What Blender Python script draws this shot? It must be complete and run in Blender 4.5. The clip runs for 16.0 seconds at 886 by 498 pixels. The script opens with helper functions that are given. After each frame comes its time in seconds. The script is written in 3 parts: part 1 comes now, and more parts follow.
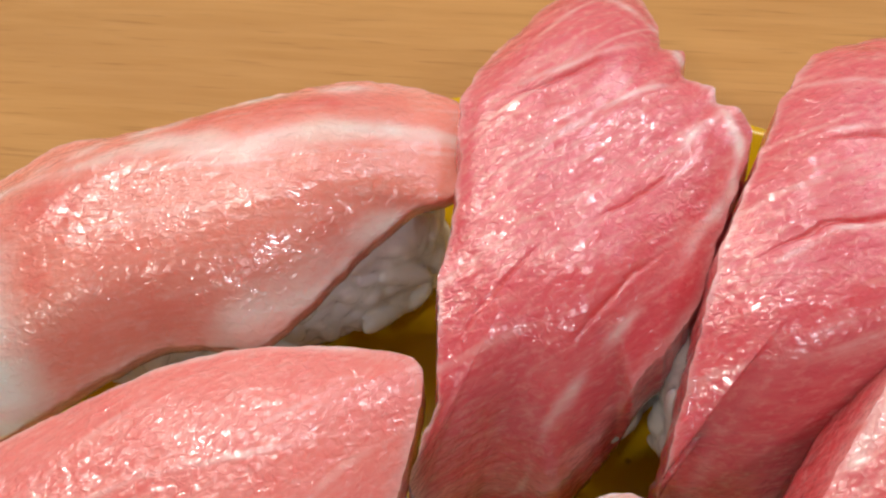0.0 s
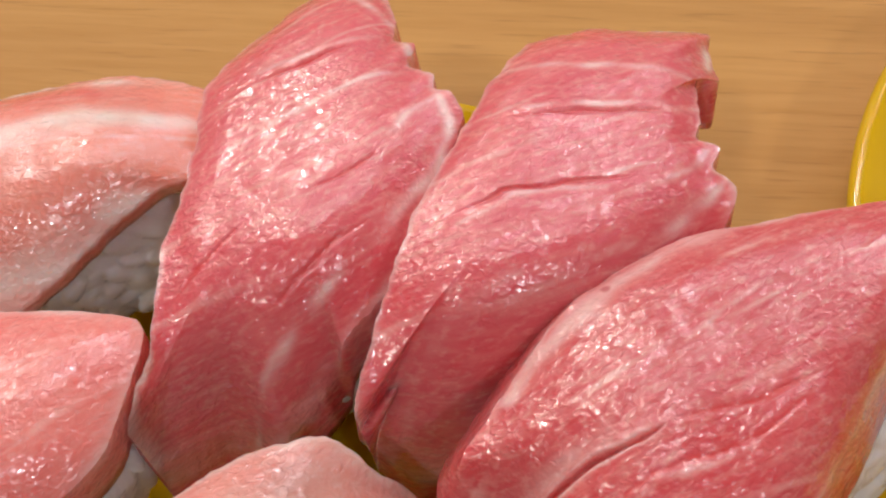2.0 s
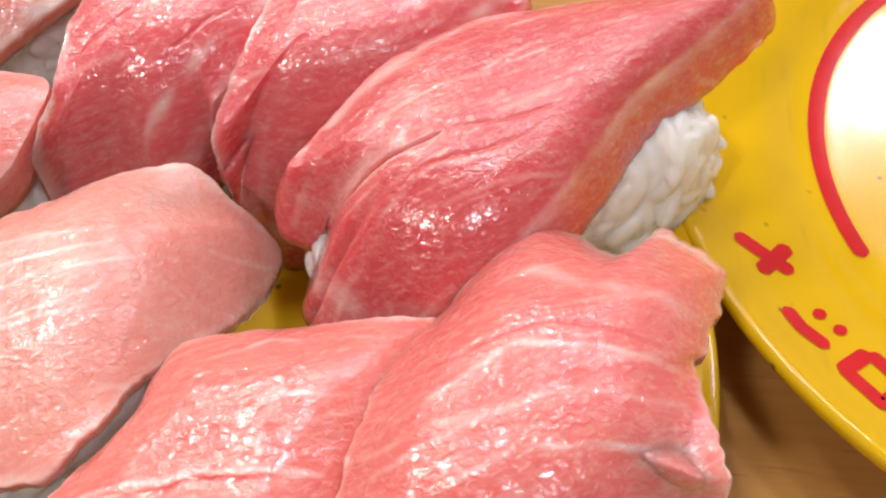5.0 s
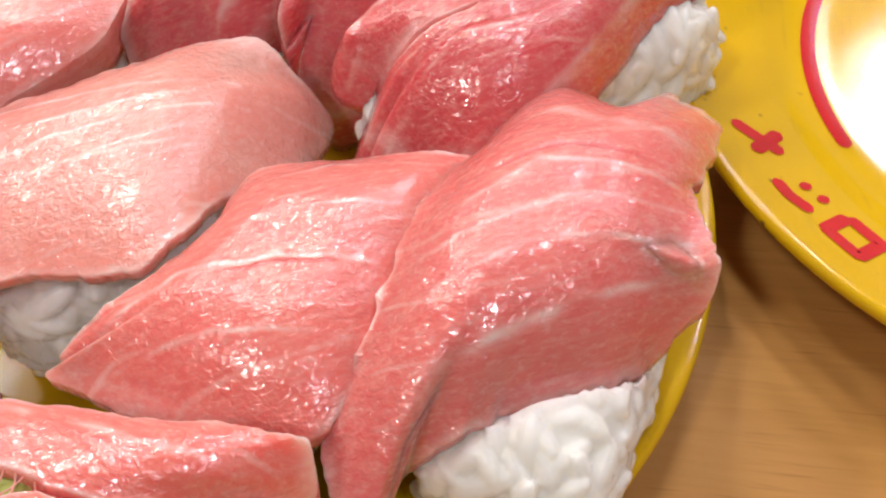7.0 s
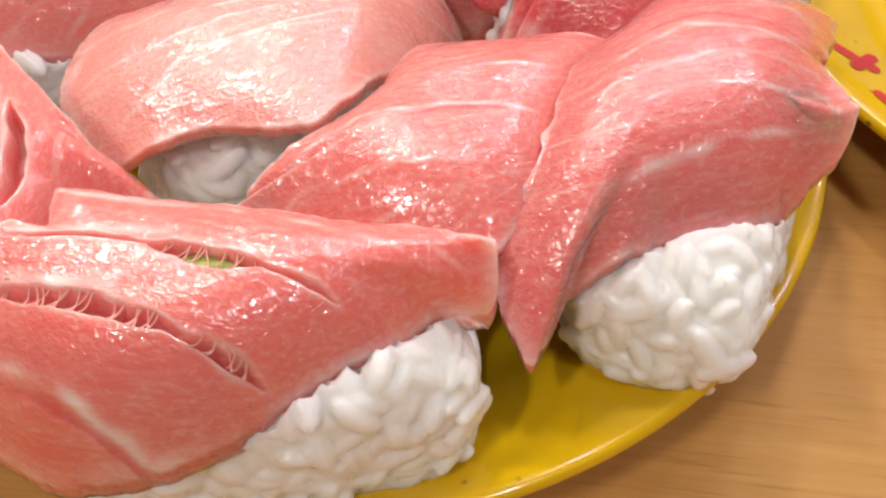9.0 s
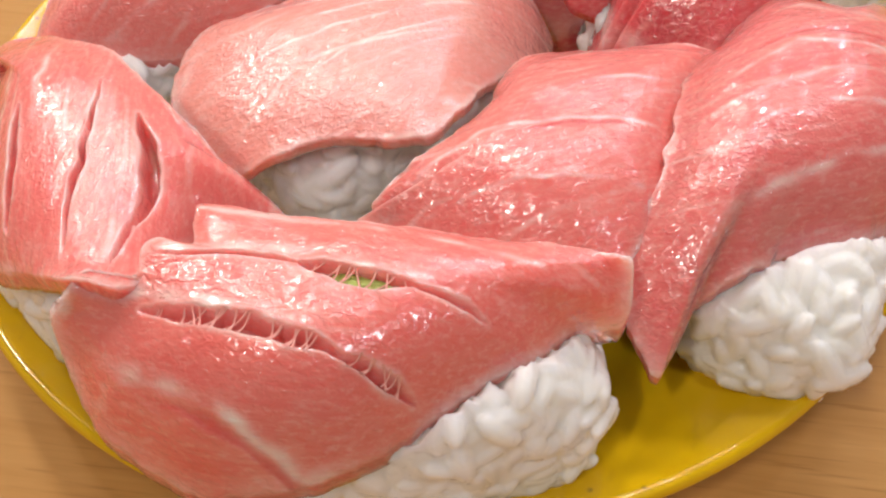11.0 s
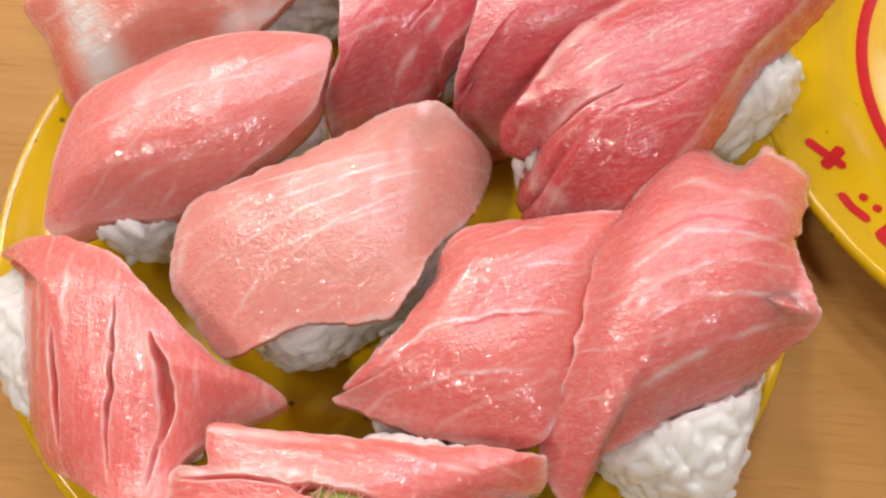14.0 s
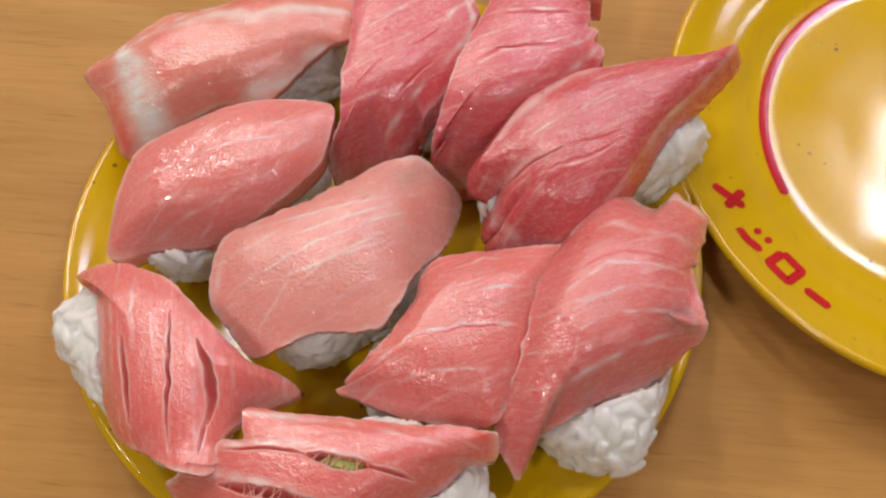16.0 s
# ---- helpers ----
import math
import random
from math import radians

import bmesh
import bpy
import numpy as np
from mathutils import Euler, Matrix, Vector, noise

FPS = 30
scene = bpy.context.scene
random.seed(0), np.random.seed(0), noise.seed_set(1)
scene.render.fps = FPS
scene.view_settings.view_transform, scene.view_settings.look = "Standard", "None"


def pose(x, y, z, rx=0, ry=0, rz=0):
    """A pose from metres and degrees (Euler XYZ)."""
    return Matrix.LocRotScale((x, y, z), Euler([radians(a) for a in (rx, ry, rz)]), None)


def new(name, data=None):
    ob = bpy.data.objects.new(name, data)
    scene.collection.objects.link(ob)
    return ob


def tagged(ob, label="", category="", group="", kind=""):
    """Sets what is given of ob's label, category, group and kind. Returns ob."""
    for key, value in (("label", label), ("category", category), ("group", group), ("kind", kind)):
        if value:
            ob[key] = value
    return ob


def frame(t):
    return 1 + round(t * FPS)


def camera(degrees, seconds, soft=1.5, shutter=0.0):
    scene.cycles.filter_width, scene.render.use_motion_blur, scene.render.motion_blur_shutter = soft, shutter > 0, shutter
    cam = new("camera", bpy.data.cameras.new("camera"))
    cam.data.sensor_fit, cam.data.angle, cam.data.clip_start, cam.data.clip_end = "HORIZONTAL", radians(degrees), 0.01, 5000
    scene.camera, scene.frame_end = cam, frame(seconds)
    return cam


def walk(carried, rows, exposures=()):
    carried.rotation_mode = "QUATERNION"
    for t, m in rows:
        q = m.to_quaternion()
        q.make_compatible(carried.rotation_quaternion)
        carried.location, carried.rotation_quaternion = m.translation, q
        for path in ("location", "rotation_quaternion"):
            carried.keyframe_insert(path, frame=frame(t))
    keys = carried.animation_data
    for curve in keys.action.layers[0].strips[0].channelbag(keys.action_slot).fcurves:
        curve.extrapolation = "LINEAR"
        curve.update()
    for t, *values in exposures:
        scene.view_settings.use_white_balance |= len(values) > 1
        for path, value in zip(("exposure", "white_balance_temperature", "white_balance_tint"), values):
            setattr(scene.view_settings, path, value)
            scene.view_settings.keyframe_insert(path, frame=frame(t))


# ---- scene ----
cam = camera(46.0, 16.0, soft=2.4)
PATH = [
    (0, 0.00040, -0.01499, 0.12750, 30.61, 3.78, 7.04),
    (0.5, 0.00681, -0.01531, 0.12777, 31.09, 3.43, 6.66),
    (1, 0.01646, -0.01585, 0.12868, 31.09, 3.55, 6.61),
    (1.5, 0.02223, -0.01802, 0.13007, 31.80, 3.06, 5.96),
    (2, 0.02868, -0.02271, 0.13052, 32.40, 3.20, 5.57),
    (2.5, 0.03473, -0.02576, 0.13098, 33.16, 3.13, 5.55),
    (3, 0.04302, -0.03126, 0.12895, 33.53, 3.10, 5.11),
    (3.5, 0.04684, -0.03728, 0.12920, 33.70, 2.91, 5.09),
    (4, 0.04738, -0.04682, 0.12981, 34.00, 2.38, 6.10),
    (4.5, 0.04946, -0.05536, 0.13224, 34.02, 2.15, 6.64),
    (4.7, 0.05192, -0.05837, 0.13233, 34.40, 2.23, 6.74),
    (6.8, 0.05560, -0.09024, 0.13393, 36.38, 2.50, 7.87),
    (7, 0.05399, -0.09275, 0.13480, 36.52, 2.17, 8.11),
    (7.5, 0.04900, -0.09996, 0.13600, 36.36, 1.81, 8.32),
    (8, 0.04628, -0.10643, 0.13540, 36.33, 1.89, 8.80),
    (8.5, 0.04440, -0.11456, 0.12982, 37.20, 1.88, 8.85),
    (9, 0.03957, -0.12359, 0.12637, 40.80, 1.88, 9.01),
    (9.2, 0.03859, -0.12771, 0.12460, 41.98, 2.22, 9.21),
    (11.3, 0.02083, -0.12101, 0.13339, 37.52, 0.70, 8.41),
    (11.5, 0.02036, -0.11781, 0.13460, 36.23, 0.41, 8.33),
    (12, 0.01991, -0.10732, 0.14818, 31.37, 0.53, 8.15),
    (12.5, 0.01730, -0.10013, 0.16008, 28.01, 0.07, 7.75),
    (13, 0.01781, -0.09358, 0.17675, 26.00, 0.90, 7.44),
    (13.5, 0.02115, -0.08916, 0.18688, 24.84, 1.51, 6.54),
    (14, 0.02472, -0.08797, 0.19111, 25.46, 1.91, 5.90),
    (14.5, 0.02513, -0.09183, 0.20445, 24.67, 1.65, 5.89),
    (15, 0.02603, -0.09329, 0.21279, 24.78, 1.77, 6.17),
    (15.5, 0.02965, -0.09761, 0.22654, 24.31, 1.83, 6.05),
    (16, 0.02987, -0.10403, 0.23864, 25.42, 1.23, 5.75),
]
walk(cam, [(t, pose(x, y, z, rx, ry, rz)) for t, x, y, z, rx, ry, rz in PATH],
     exposures=[(0.0, -0.12), (1.5, -0.18), (3.5, 0.2), (4.5, 0.32), (8.0, 0.26), (9.0, 0.42), (11.5, 0.24), (12.5, 0.2), (13.5, 0.14), (15.0, -0.12), (15.5, -0.42), (16.0, -0.26)])

# ---- light: flush ceiling panels of a restaurant, over a wooden table ----
CEILING = 1.55
world = bpy.data.worlds.new("room_air")
scene.world = world
world.use_nodes = True
world.node_tree.nodes["Background"].inputs[0].default_value = (0.9, 0.93, 1.0, 1)
world.node_tree.nodes["Background"].inputs[1].default_value = 0.02
COOL, WARM = (0.93, 0.93, 1.0), (1.0, 0.94, 0.86)
PANELS = [(x, y, 0.10, 0.24, watts, tone) for x, y, watts, tone in (
    (0.78, 0.98, 4.0, COOL), (0.76, 1.62, 6.5, COOL), (0.14, 0.62, 3.0, COOL), (0.14, 1.30, 4.5, COOL), (-0.36, 0.64, 5.0, WARM), (-0.46, 1.34, 7.0, WARM),
    (-1.06, 0.74, 7.0, WARM), (-1.06, 1.44, 10.0, WARM), (1.40, 0.9, 3.0, COOL), (-0.46, -0.9, 8.5, WARM), (0.76, -0.8, 6.5, COOL))]
for px, py, sx, sy, watts, tone in PANELS:
    lamp = bpy.data.lights.new("ceiling_lamp", "AREA")
    lamp.shape, lamp.size, lamp.size_y, lamp.energy, lamp.color = "RECTANGLE", sx, sy, watts, tone
    new("ceiling_lamp", lamp).matrix_world = pose(px, py, CEILING - 0.03)


# ---- materials ----
def mat(name, rough=0.5, color=(0.8, 0.8, 0.8), spec=0.5):
    m = bpy.data.materials.new(name)
    m.use_nodes = True
    b = m.node_tree.nodes["Principled BSDF"]
    b.inputs["Base Color"].default_value = (*color, 1)
    b.inputs["Roughness"].default_value = rough
    b.inputs["Specular IOR Level"].default_value = spec
    return m, m.node_tree, b


def node(nt, kind, **sets):
    n = nt.nodes.new(kind)
    for k, v in sets.items():
        n.inputs[k].default_value = v
    return n


def coords(nt, scale=(1, 1, 1), turn=0.0, shift=None):
    tc, mp = nt.nodes.new("ShaderNodeTexCoord"), nt.nodes.new("ShaderNodeMapping")
    mp.inputs["Scale"].default_value = [1.4 * v for v in scale]
    mp.inputs["Rotation"].default_value = (0, 0, radians(turn))
    nt.links.new(tc.outputs["Object"], mp.inputs["Vector"])
    if shift:
        info = nt.nodes.new("ShaderNodeObjectInfo")
        k = node(nt, "ShaderNodeMath")
        k.operation = "MULTIPLY"
        k.inputs[1].default_value = shift
        nt.links.new(info.outputs["Random"], k.inputs[0])
        nt.links.new(k.outputs[0], mp.inputs["Location"])
    return mp.outputs[0]


def noise_tex(nt, vec, scale, detail=3.0, rough=0.5, dist=0.0):
    n = node(nt, "ShaderNodeTexNoise", Scale=scale, Detail=detail, Roughness=rough, Distortion=dist)
    nt.links.new(vec, n.inputs["Vector"])
    return n.outputs["Fac"]


def ramp(nt, fac, lo, hi, a=0.0, b=1.0):
    n = node(nt, "ShaderNodeMapRange")
    for i, v in enumerate((lo, hi, a, b)):
        n.inputs[i + 1].default_value = v
    nt.links.new(fac, n.inputs[0])
    return n.outputs[0]


def math2(nt, op, a, b):
    n = node(nt, "ShaderNodeMath")
    n.operation = op
    for i, v in enumerate((a, b)):
        if isinstance(v, float):
            n.inputs[i].default_value = v
        else:
            nt.links.new(v, n.inputs[i])
    return n.outputs[0]


def mix(nt, fac, a, b, blend="MIX"):
    n = nt.nodes.new("ShaderNodeMix")
    n.data_type, n.blend_type = "RGBA", blend
    for sock, v in ((n.inputs[0], fac), (n.inputs[6], a), (n.inputs[7], b)):
        if isinstance(v, float):
            sock.default_value = v
        elif isinstance(v, tuple):
            sock.default_value = (*v, 1)
        else:
            nt.links.new(v, sock)
    return n.outputs[2]


def bump(nt, height, strength, distance, normal=None):
    n = node(nt, "ShaderNodeBump", Strength=strength, Distance=0.714 * distance)
    nt.links.new(height, n.inputs["Height"])
    if normal:
        nt.links.new(normal, n.inputs["Normal"])
    return n.outputs[0]


def fish_material():
    m, nt, b = mat("raw_tuna", 0.3)
    L = nt.links.new
    info = nt.nodes.new("ShaderNodeObjectInfo")
    fat = nt.nodes.new("ShaderNodeAttribute")
    fat.attribute_name = "fat"
    long_vec = coords(nt, (0.2, 1, 1), shift=7.0)
    vec = coords(nt, shift=7.0)
    # broad blotches, muscle fibres along the slice, fine flecks and thin white fat lines
    blotch = ramp(nt, noise_tex(nt, vec, 70.0, 3.0), 0.35, 0.7, 0.0, 1.0)
    fibre = ramp(nt, noise_tex(nt, long_vec, 480.0, 5.0, 0.65, 0.9), 0.42, 0.72)
    speck = ramp(nt, noise_tex(nt, coords(nt, (0.5, 1, 1), 12.0, shift=5.0), 1000.0, 2.0, 0.6), 0.52, 0.68)
    wave = node(nt, "ShaderNodeTexWave", Scale=30.0, Distortion=5.0, Detail=3.0)
    wave.bands_direction = "Y"
    wave.inputs["Detail Scale"].default_value = 1.2
    L(coords(nt, (0.4, 1, 1), shift=7.0), wave.inputs["Vector"])
    lines = math2(nt, "MULTIPLY", ramp(nt, wave.outputs["Fac"], 0.965, 1.0), ramp(nt, noise_tex(nt, vec, 90.0), 0.45, 0.65, 0.0, 0.3))
    c = mix(nt, math2(nt, "MULTIPLY", blotch, 0.45), info.outputs["Color"], mix(nt, 0.5, info.outputs["Color"], (0.80, 0.10, 0.11)))
    c = mix(nt, math2(nt, "MULTIPLY", fibre, 0.18), c, (0.90, 0.52, 0.45))
    c = mix(nt, math2(nt, "MULTIPLY", speck, 0.17), c, (0.94, 0.62, 0.56))
    stria = noise_tex(nt, coords(nt, (0.07, 1, 1), 9.0, shift=9.0), 620.0, 3.0, 0.6, 0.5)
    c = mix(nt, ramp(nt, stria, 0.52, 0.68, 0.0, 0.12), c, (0.93, 0.62, 0.55))
    c = mix(nt, lines, c, (0.92, 0.66, 0.60))
    c = mix(nt, math2(nt, "MULTIPLY", fat.outputs["Fac"], ramp(nt, noise_tex(nt, long_vec, 260.0, 3.0), 0.3, 0.6, 0.45, 0.9)), c, (0.92, 0.80, 0.76))
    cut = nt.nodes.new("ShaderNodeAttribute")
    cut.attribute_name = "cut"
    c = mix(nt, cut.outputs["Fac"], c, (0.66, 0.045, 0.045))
    # a few small dark blood dots
    v = node(nt, "ShaderNodeTexVoronoi", Scale=62.0)
    L(vec, v.inputs["Vector"])
    few = ramp(nt, noise_tex(nt, vec, 45.0, 1.0), 0.5, 0.56)
    c = mix(nt, math2(nt, "MULTIPLY", few, ramp(nt, v.outputs["Distance"], 0.06, 0.03, 0.0, 0.6)), c, (0.42, 0.03, 0.05))
    L(c, b.inputs["Base Color"])
    L(ramp(nt, noise_tex(nt, vec, 260.0, 3.0), 0.3, 0.7, 0.11, 0.2), b.inputs["Roughness"])
    b.inputs["Specular IOR Level"].default_value = 0.48
    b.inputs["Subsurface Weight"].default_value = 0.7
    b.inputs["Subsurface Radius"].default_value = (1.0, 0.45, 0.38)
    b.inputs["Subsurface Scale"].default_value = 0.005
    b.inputs["Coat Roughness"].default_value = 0.09
    # a wet film with fine beads over faint fibres
    n = bump(nt, noise_tex(nt, long_vec, 420.0, 2.0), 0.12, 0.0004)
    bead = ramp(nt, noise_tex(nt, coords(nt, (0.8, 1, 1), shift=7.0), 1000.0, 0.8, 0.5, 0.7), 0.36, 0.70)
    drop = ramp(nt, noise_tex(nt, coords(nt, (0.7, 1, 1), 15.0, shift=5.0), 460.0, 0.5, 0.5, 0.8), 0.42, 0.72)
    pool = noise_tex(nt, vec, 260.0, 1.0)
    L(bump(nt, bead, 1.0, 0.00010, bump(nt, pool, 1.0, 0.00018, n)), b.inputs["Normal"])
    L(bump(nt, bead, 1.0, 0.00005, bump(nt, drop, 1.0, 0.00020, bump(nt, pool, 1.0, 0.00030, n))), b.inputs["Coat Normal"])
    # the film thins out in broad patches
    L(ramp(nt, noise_tex(nt, vec, 70.0, 2.0), 0.35, 0.6, 0.3, 0.75), b.inputs["Coat Weight"])
    b.inputs["Coat IOR"].default_value = 1.65
    return m


def rice_material():
    m, nt, b = mat("cooked_rice", 0.28, (0.86, 0.85, 0.79), 0.35)
    vec = coords(nt)
    c = mix(nt, ramp(nt, noise_tex(nt, vec, 150.0), 0.4, 0.7), (0.81, 0.80, 0.775), (0.79, 0.775, 0.72))
    nt.links.new(c, b.inputs["Base Color"])
    b.inputs["Subsurface Weight"].default_value = 1.0
    b.inputs["Subsurface Radius"].default_value = (1.0, 0.95, 0.85)
    b.inputs["Subsurface Scale"].default_value = 0.004
    nt.links.new(bump(nt, noise_tex(nt, vec, 420.0, 2.0), 0.2, 0.0003), b.inputs["Normal"])
    nt.links.new(ramp(nt, noise_tex(nt, vec, 200.0), 0.3, 0.7, 0.16, 0.42), b.inputs["Roughness"])
    return m


def plate_material():
    m, nt, b = mat("yellow_glaze", 0.12)
    vec = coords(nt, shift=3.0)
    c = mix(nt, ramp(nt, noise_tex(nt, vec, 14.0, 4.0), 0.3, 0.7), (0.72, 0.44, 0.005), (0.64, 0.38, 0.005))
    v = node(nt, "ShaderNodeTexVoronoi", Scale=130.0)
    nt.links.new(vec, v.inputs["Vector"])
    few = ramp(nt, noise_tex(nt, vec, 60.0, 2.0), 0.48, 0.53)
    c = mix(nt, math2(nt, "MULTIPLY", ramp(nt, v.outputs["Distance"], 0.13, 0.07, 0.0, 0.85), few), c, (0.10, 0.07, 0.02))
    c = mix(nt, ramp(nt, noise_tex(nt, coords(nt, (1, 0.15, 1), 30.0), 240.0, 3.0), 0.62, 0.75, 0.0, 0.22), c, (0.42, 0.25, 0.02))
    nt.links.new(c, b.inputs["Base Color"])
    nt.links.new(ramp(nt, noise_tex(nt, vec, 40.0, 4.0), 0.3, 0.7, 0.08, 0.18), b.inputs["Roughness"])
    nt.links.new(bump(nt, noise_tex(nt, vec, 35.0, 2.0), 0.07, 0.001), b.inputs["Normal"])
    return m


def wood_material():
    m, nt, b = mat("table_wood", 0.35, spec=0.18)
    vec = coords(nt, (0.07, 1, 1), -14.0)
    wide = ramp(nt, noise_tex(nt, coords(nt, (0.12, 1, 1), -14.0), 28.0, 3.0, 0.5, 0.8), 0.3, 0.7)
    fine = ramp(nt, noise_tex(nt, vec, 330.0, 4.0, 0.65, 0.4), 0.35, 0.7)
    c = mix(nt, wide, (0.57, 0.295, 0.085), (0.45, 0.218, 0.058))
    c = mix(nt, math2(nt, "MULTIPLY", fine, 0.3), c, (0.31, 0.135, 0.03))
    c = mix(nt, ramp(nt, noise_tex(nt, coords(nt, (0.05, 1, 1), -14.0), 900.0, 2.0), 0.60, 0.70, 0.0, 0.36), c, (0.24, 0.10, 0.025))
    nt.links.new(c, b.inputs["Base Color"])
    nt.links.new(ramp(nt, fine, 0.0, 1.0, 0.45, 0.58), b.inputs["Roughness"])
    nt.links.new(bump(nt, fine, 0.15, 0.0004), b.inputs["Normal"])
    return m


def plain_material(name, color, rough, grain=20.0):
    m, nt, b = mat(name, rough, color)
    dark = tuple(v * 0.82 for v in color)
    nt.links.new(mix(nt, ramp(nt, noise_tex(nt, coords(nt), grain, 4.0), 0.3, 0.7), color, dark), b.inputs["Base Color"])
    return m


FISH, RICE, YELLOW, WOOD = fish_material(), rice_material(), plate_material(), wood_material()
RED = plain_material("red_print", (0.62, 0.02, 0.025), 0.15, 150.0)
WALL = plain_material("cream_plaster", (0.66, 0.60, 0.54), 0.8)
CEIL = plain_material("grey_plaster", (0.52, 0.49, 0.46), 0.85)
FLOOR = plain_material("brown_floor", (0.22, 0.15, 0.10), 0.6)
LIGHT_FRAME = plain_material("white_enamel", (0.8, 0.8, 0.8), 0.4)
STRAND = plain_material("pale_sinew", (0.86, 0.40, 0.34), 0.3, 600.0)
WASABI = plain_material("wasabi_paste", (0.42, 0.52, 0.12), 0.5, 600.0)


# ---- helpers for meshes ----
# plates, fish and rice are drawn in units of 0.714 mm: a plate is 210 units, 150 mm, wide
U = 0.000714

def mesh_from(name, verts, faces, material, smooth=True):
    me = bpy.data.meshes.new(name)
    me.from_pydata([tuple(v) for v in verts], [], faces)
    me.materials.append(material)
    if smooth:
        me.polygons.foreach_set("use_smooth", [True] * len(me.polygons))
    me.update()
    return me


def part(name, me, parent, label=""):
    ob = new(name, me)
    ob.parent = parent
    if label:
        tagged(ob, label)
    return ob


def box(name, lo, hi, material, bevel=0.0):
    bm = bmesh.new()
    bmesh.ops.create_cube(bm, size=1.0)
    for v in bm.verts:
        v.co = Vector([lo[i] + (v.co[i] + 0.5) * (hi[i] - lo[i]) for i in range(3)])
    if bevel:
        bmesh.ops.bevel(bm, geom=bm.edges[:], offset=bevel, segments=3, affect="EDGES", profile=0.5)
    me = bpy.data.meshes.new(name)
    bm.to_mesh(me)
    bm.free()
    me.materials.append(material)
    return me


# ---- the room that closes the place ----
W, FLOOR_Z, T = 2.2, -0.74, 0.1
tagged(new("floor", box("floor", (-W - T, -W - T, FLOOR_Z - T), (W + T, W + T, FLOOR_Z), FLOOR)), "dark brown restaurant floor", "floor", kind="structure")
tagged(new("ceiling", box("ceiling", (-W - T, -W - T, CEILING), (W + T, W + T, CEILING + T), CEIL)), "plain light grey plaster ceiling", "ceiling", kind="structure")
for nm, lo, hi in (("wall_north", (-W, W, FLOOR_Z), (W, W + T, CEILING)), ("wall_south", (-W, -W - T, FLOOR_Z), (W, -W, CEILING)),
                   ("wall_east", (W, -W, FLOOR_Z), (W + T, W, CEILING)), ("wall_west", (-W - T, -W, FLOOR_Z), (-W, W, CEILING))):
    tagged(new(nm, box(nm, lo, hi, WALL)), "plain cream plaster wall", "wall", kind="structure")
for px, py, sx, sy, watts, tone in PANELS:
    frame_ob = new("ceiling_light", box("ceiling_light", (-sx / 2 - 0.02, -sy / 2 - 0.02, -0.02), (sx / 2 + 0.02, sy / 2 + 0.02, 0), LIGHT_FRAME, 0.004))
    frame_ob.location = (px, py, CEILING)
    tagged(frame_ob, "long white flush ceiling light panel, lit", "ceiling light", "ceiling lights")

# ---- table ----
table = tagged(new("table"), "honey-coloured wooden restaurant table with straight grain", "table")
table.location = (0.1, 0.15, 0)
part("tabletop", box("tabletop", (-0.75, -0.45, -0.03), (0.75, 0.45, 0), WOOD, 0.004), table)
for sx in (-1, 1):
    for sy in (-1, 1):
        part("leg", box("leg", (sx * 0.68 - 0.03, sy * 0.38 - 0.03, FLOOR_Z), (sx * 0.68 + 0.03, sy * 0.38 + 0.03, -0.03), WOOD, 0.004), table)

# ---- plates ----
# inner profile from the middle to the lip, then the underside back to the foot (radius, height), in units
INSIDE = [(0, 9.5), (40, 9.5), (66, 9.8), (72, 10.6), (76, 12.6), (80, 15.0), (84, 16.6), (90, 18.2), (96, 20.2), (100, 22.2), (102.5, 23.6), (104.2, 24.0)]
UNDER = [(105.6, 23.4), (106.0, 22.2), (105.4, 20.8), (102, 18.6), (92, 14.4), (82, 11.0), (74, 7.0), (66, 5.6), (62, 5.2), (60.5, 0.6), (59.5, 0.0), (57, 0.0), (56, 0.6), (55, 5.0), (30, 5.2), (0, 5.2)]


def smooth_profile(pts, n):
    p = np.array(pts, float)
    s = np.r_[0, np.cumsum(np.hypot(*np.diff(p, axis=0).T))]
    t = np.linspace(0, s[-1], n)
    q = np.stack([np.interp(t, s, p[:, i]) for i in (0, 1)], 1)
    for _ in range(3):
        q[1:-1] = 0.25 * q[:-2] + 0.5 * q[1:-1] + 0.25 * q[2:]
    return q


PROFILE = np.vstack([smooth_profile(INSIDE, 70), smooth_profile([INSIDE[-1]] + UNDER, 90)[1:]])
INNER = smooth_profile(INSIDE, 70)


def plate_height(r):
    return np.interp(r, INNER[:, 0], INNER[:, 1])


def plate_mesh(seg=160):
    a = np.linspace(0, 2 * math.pi, seg, endpoint=False)
    r, z = PROFILE[:, 0] * U, PROFILE[:, 1] * U
    verts = np.stack([np.outer(r, np.cos(a)), np.outer(r, np.sin(a)), np.outer(z, np.ones(seg))], -1).reshape(-1, 3)
    faces = [(i * seg + j, i * seg + (j + 1) % seg, (i + 1) * seg + (j + 1) % seg, (i + 1) * seg + j) for i in range(len(r) - 1) for j in range(seg)]
    return mesh_from("plate_body", verts, [f[::-1] for f in faces], YELLOW)


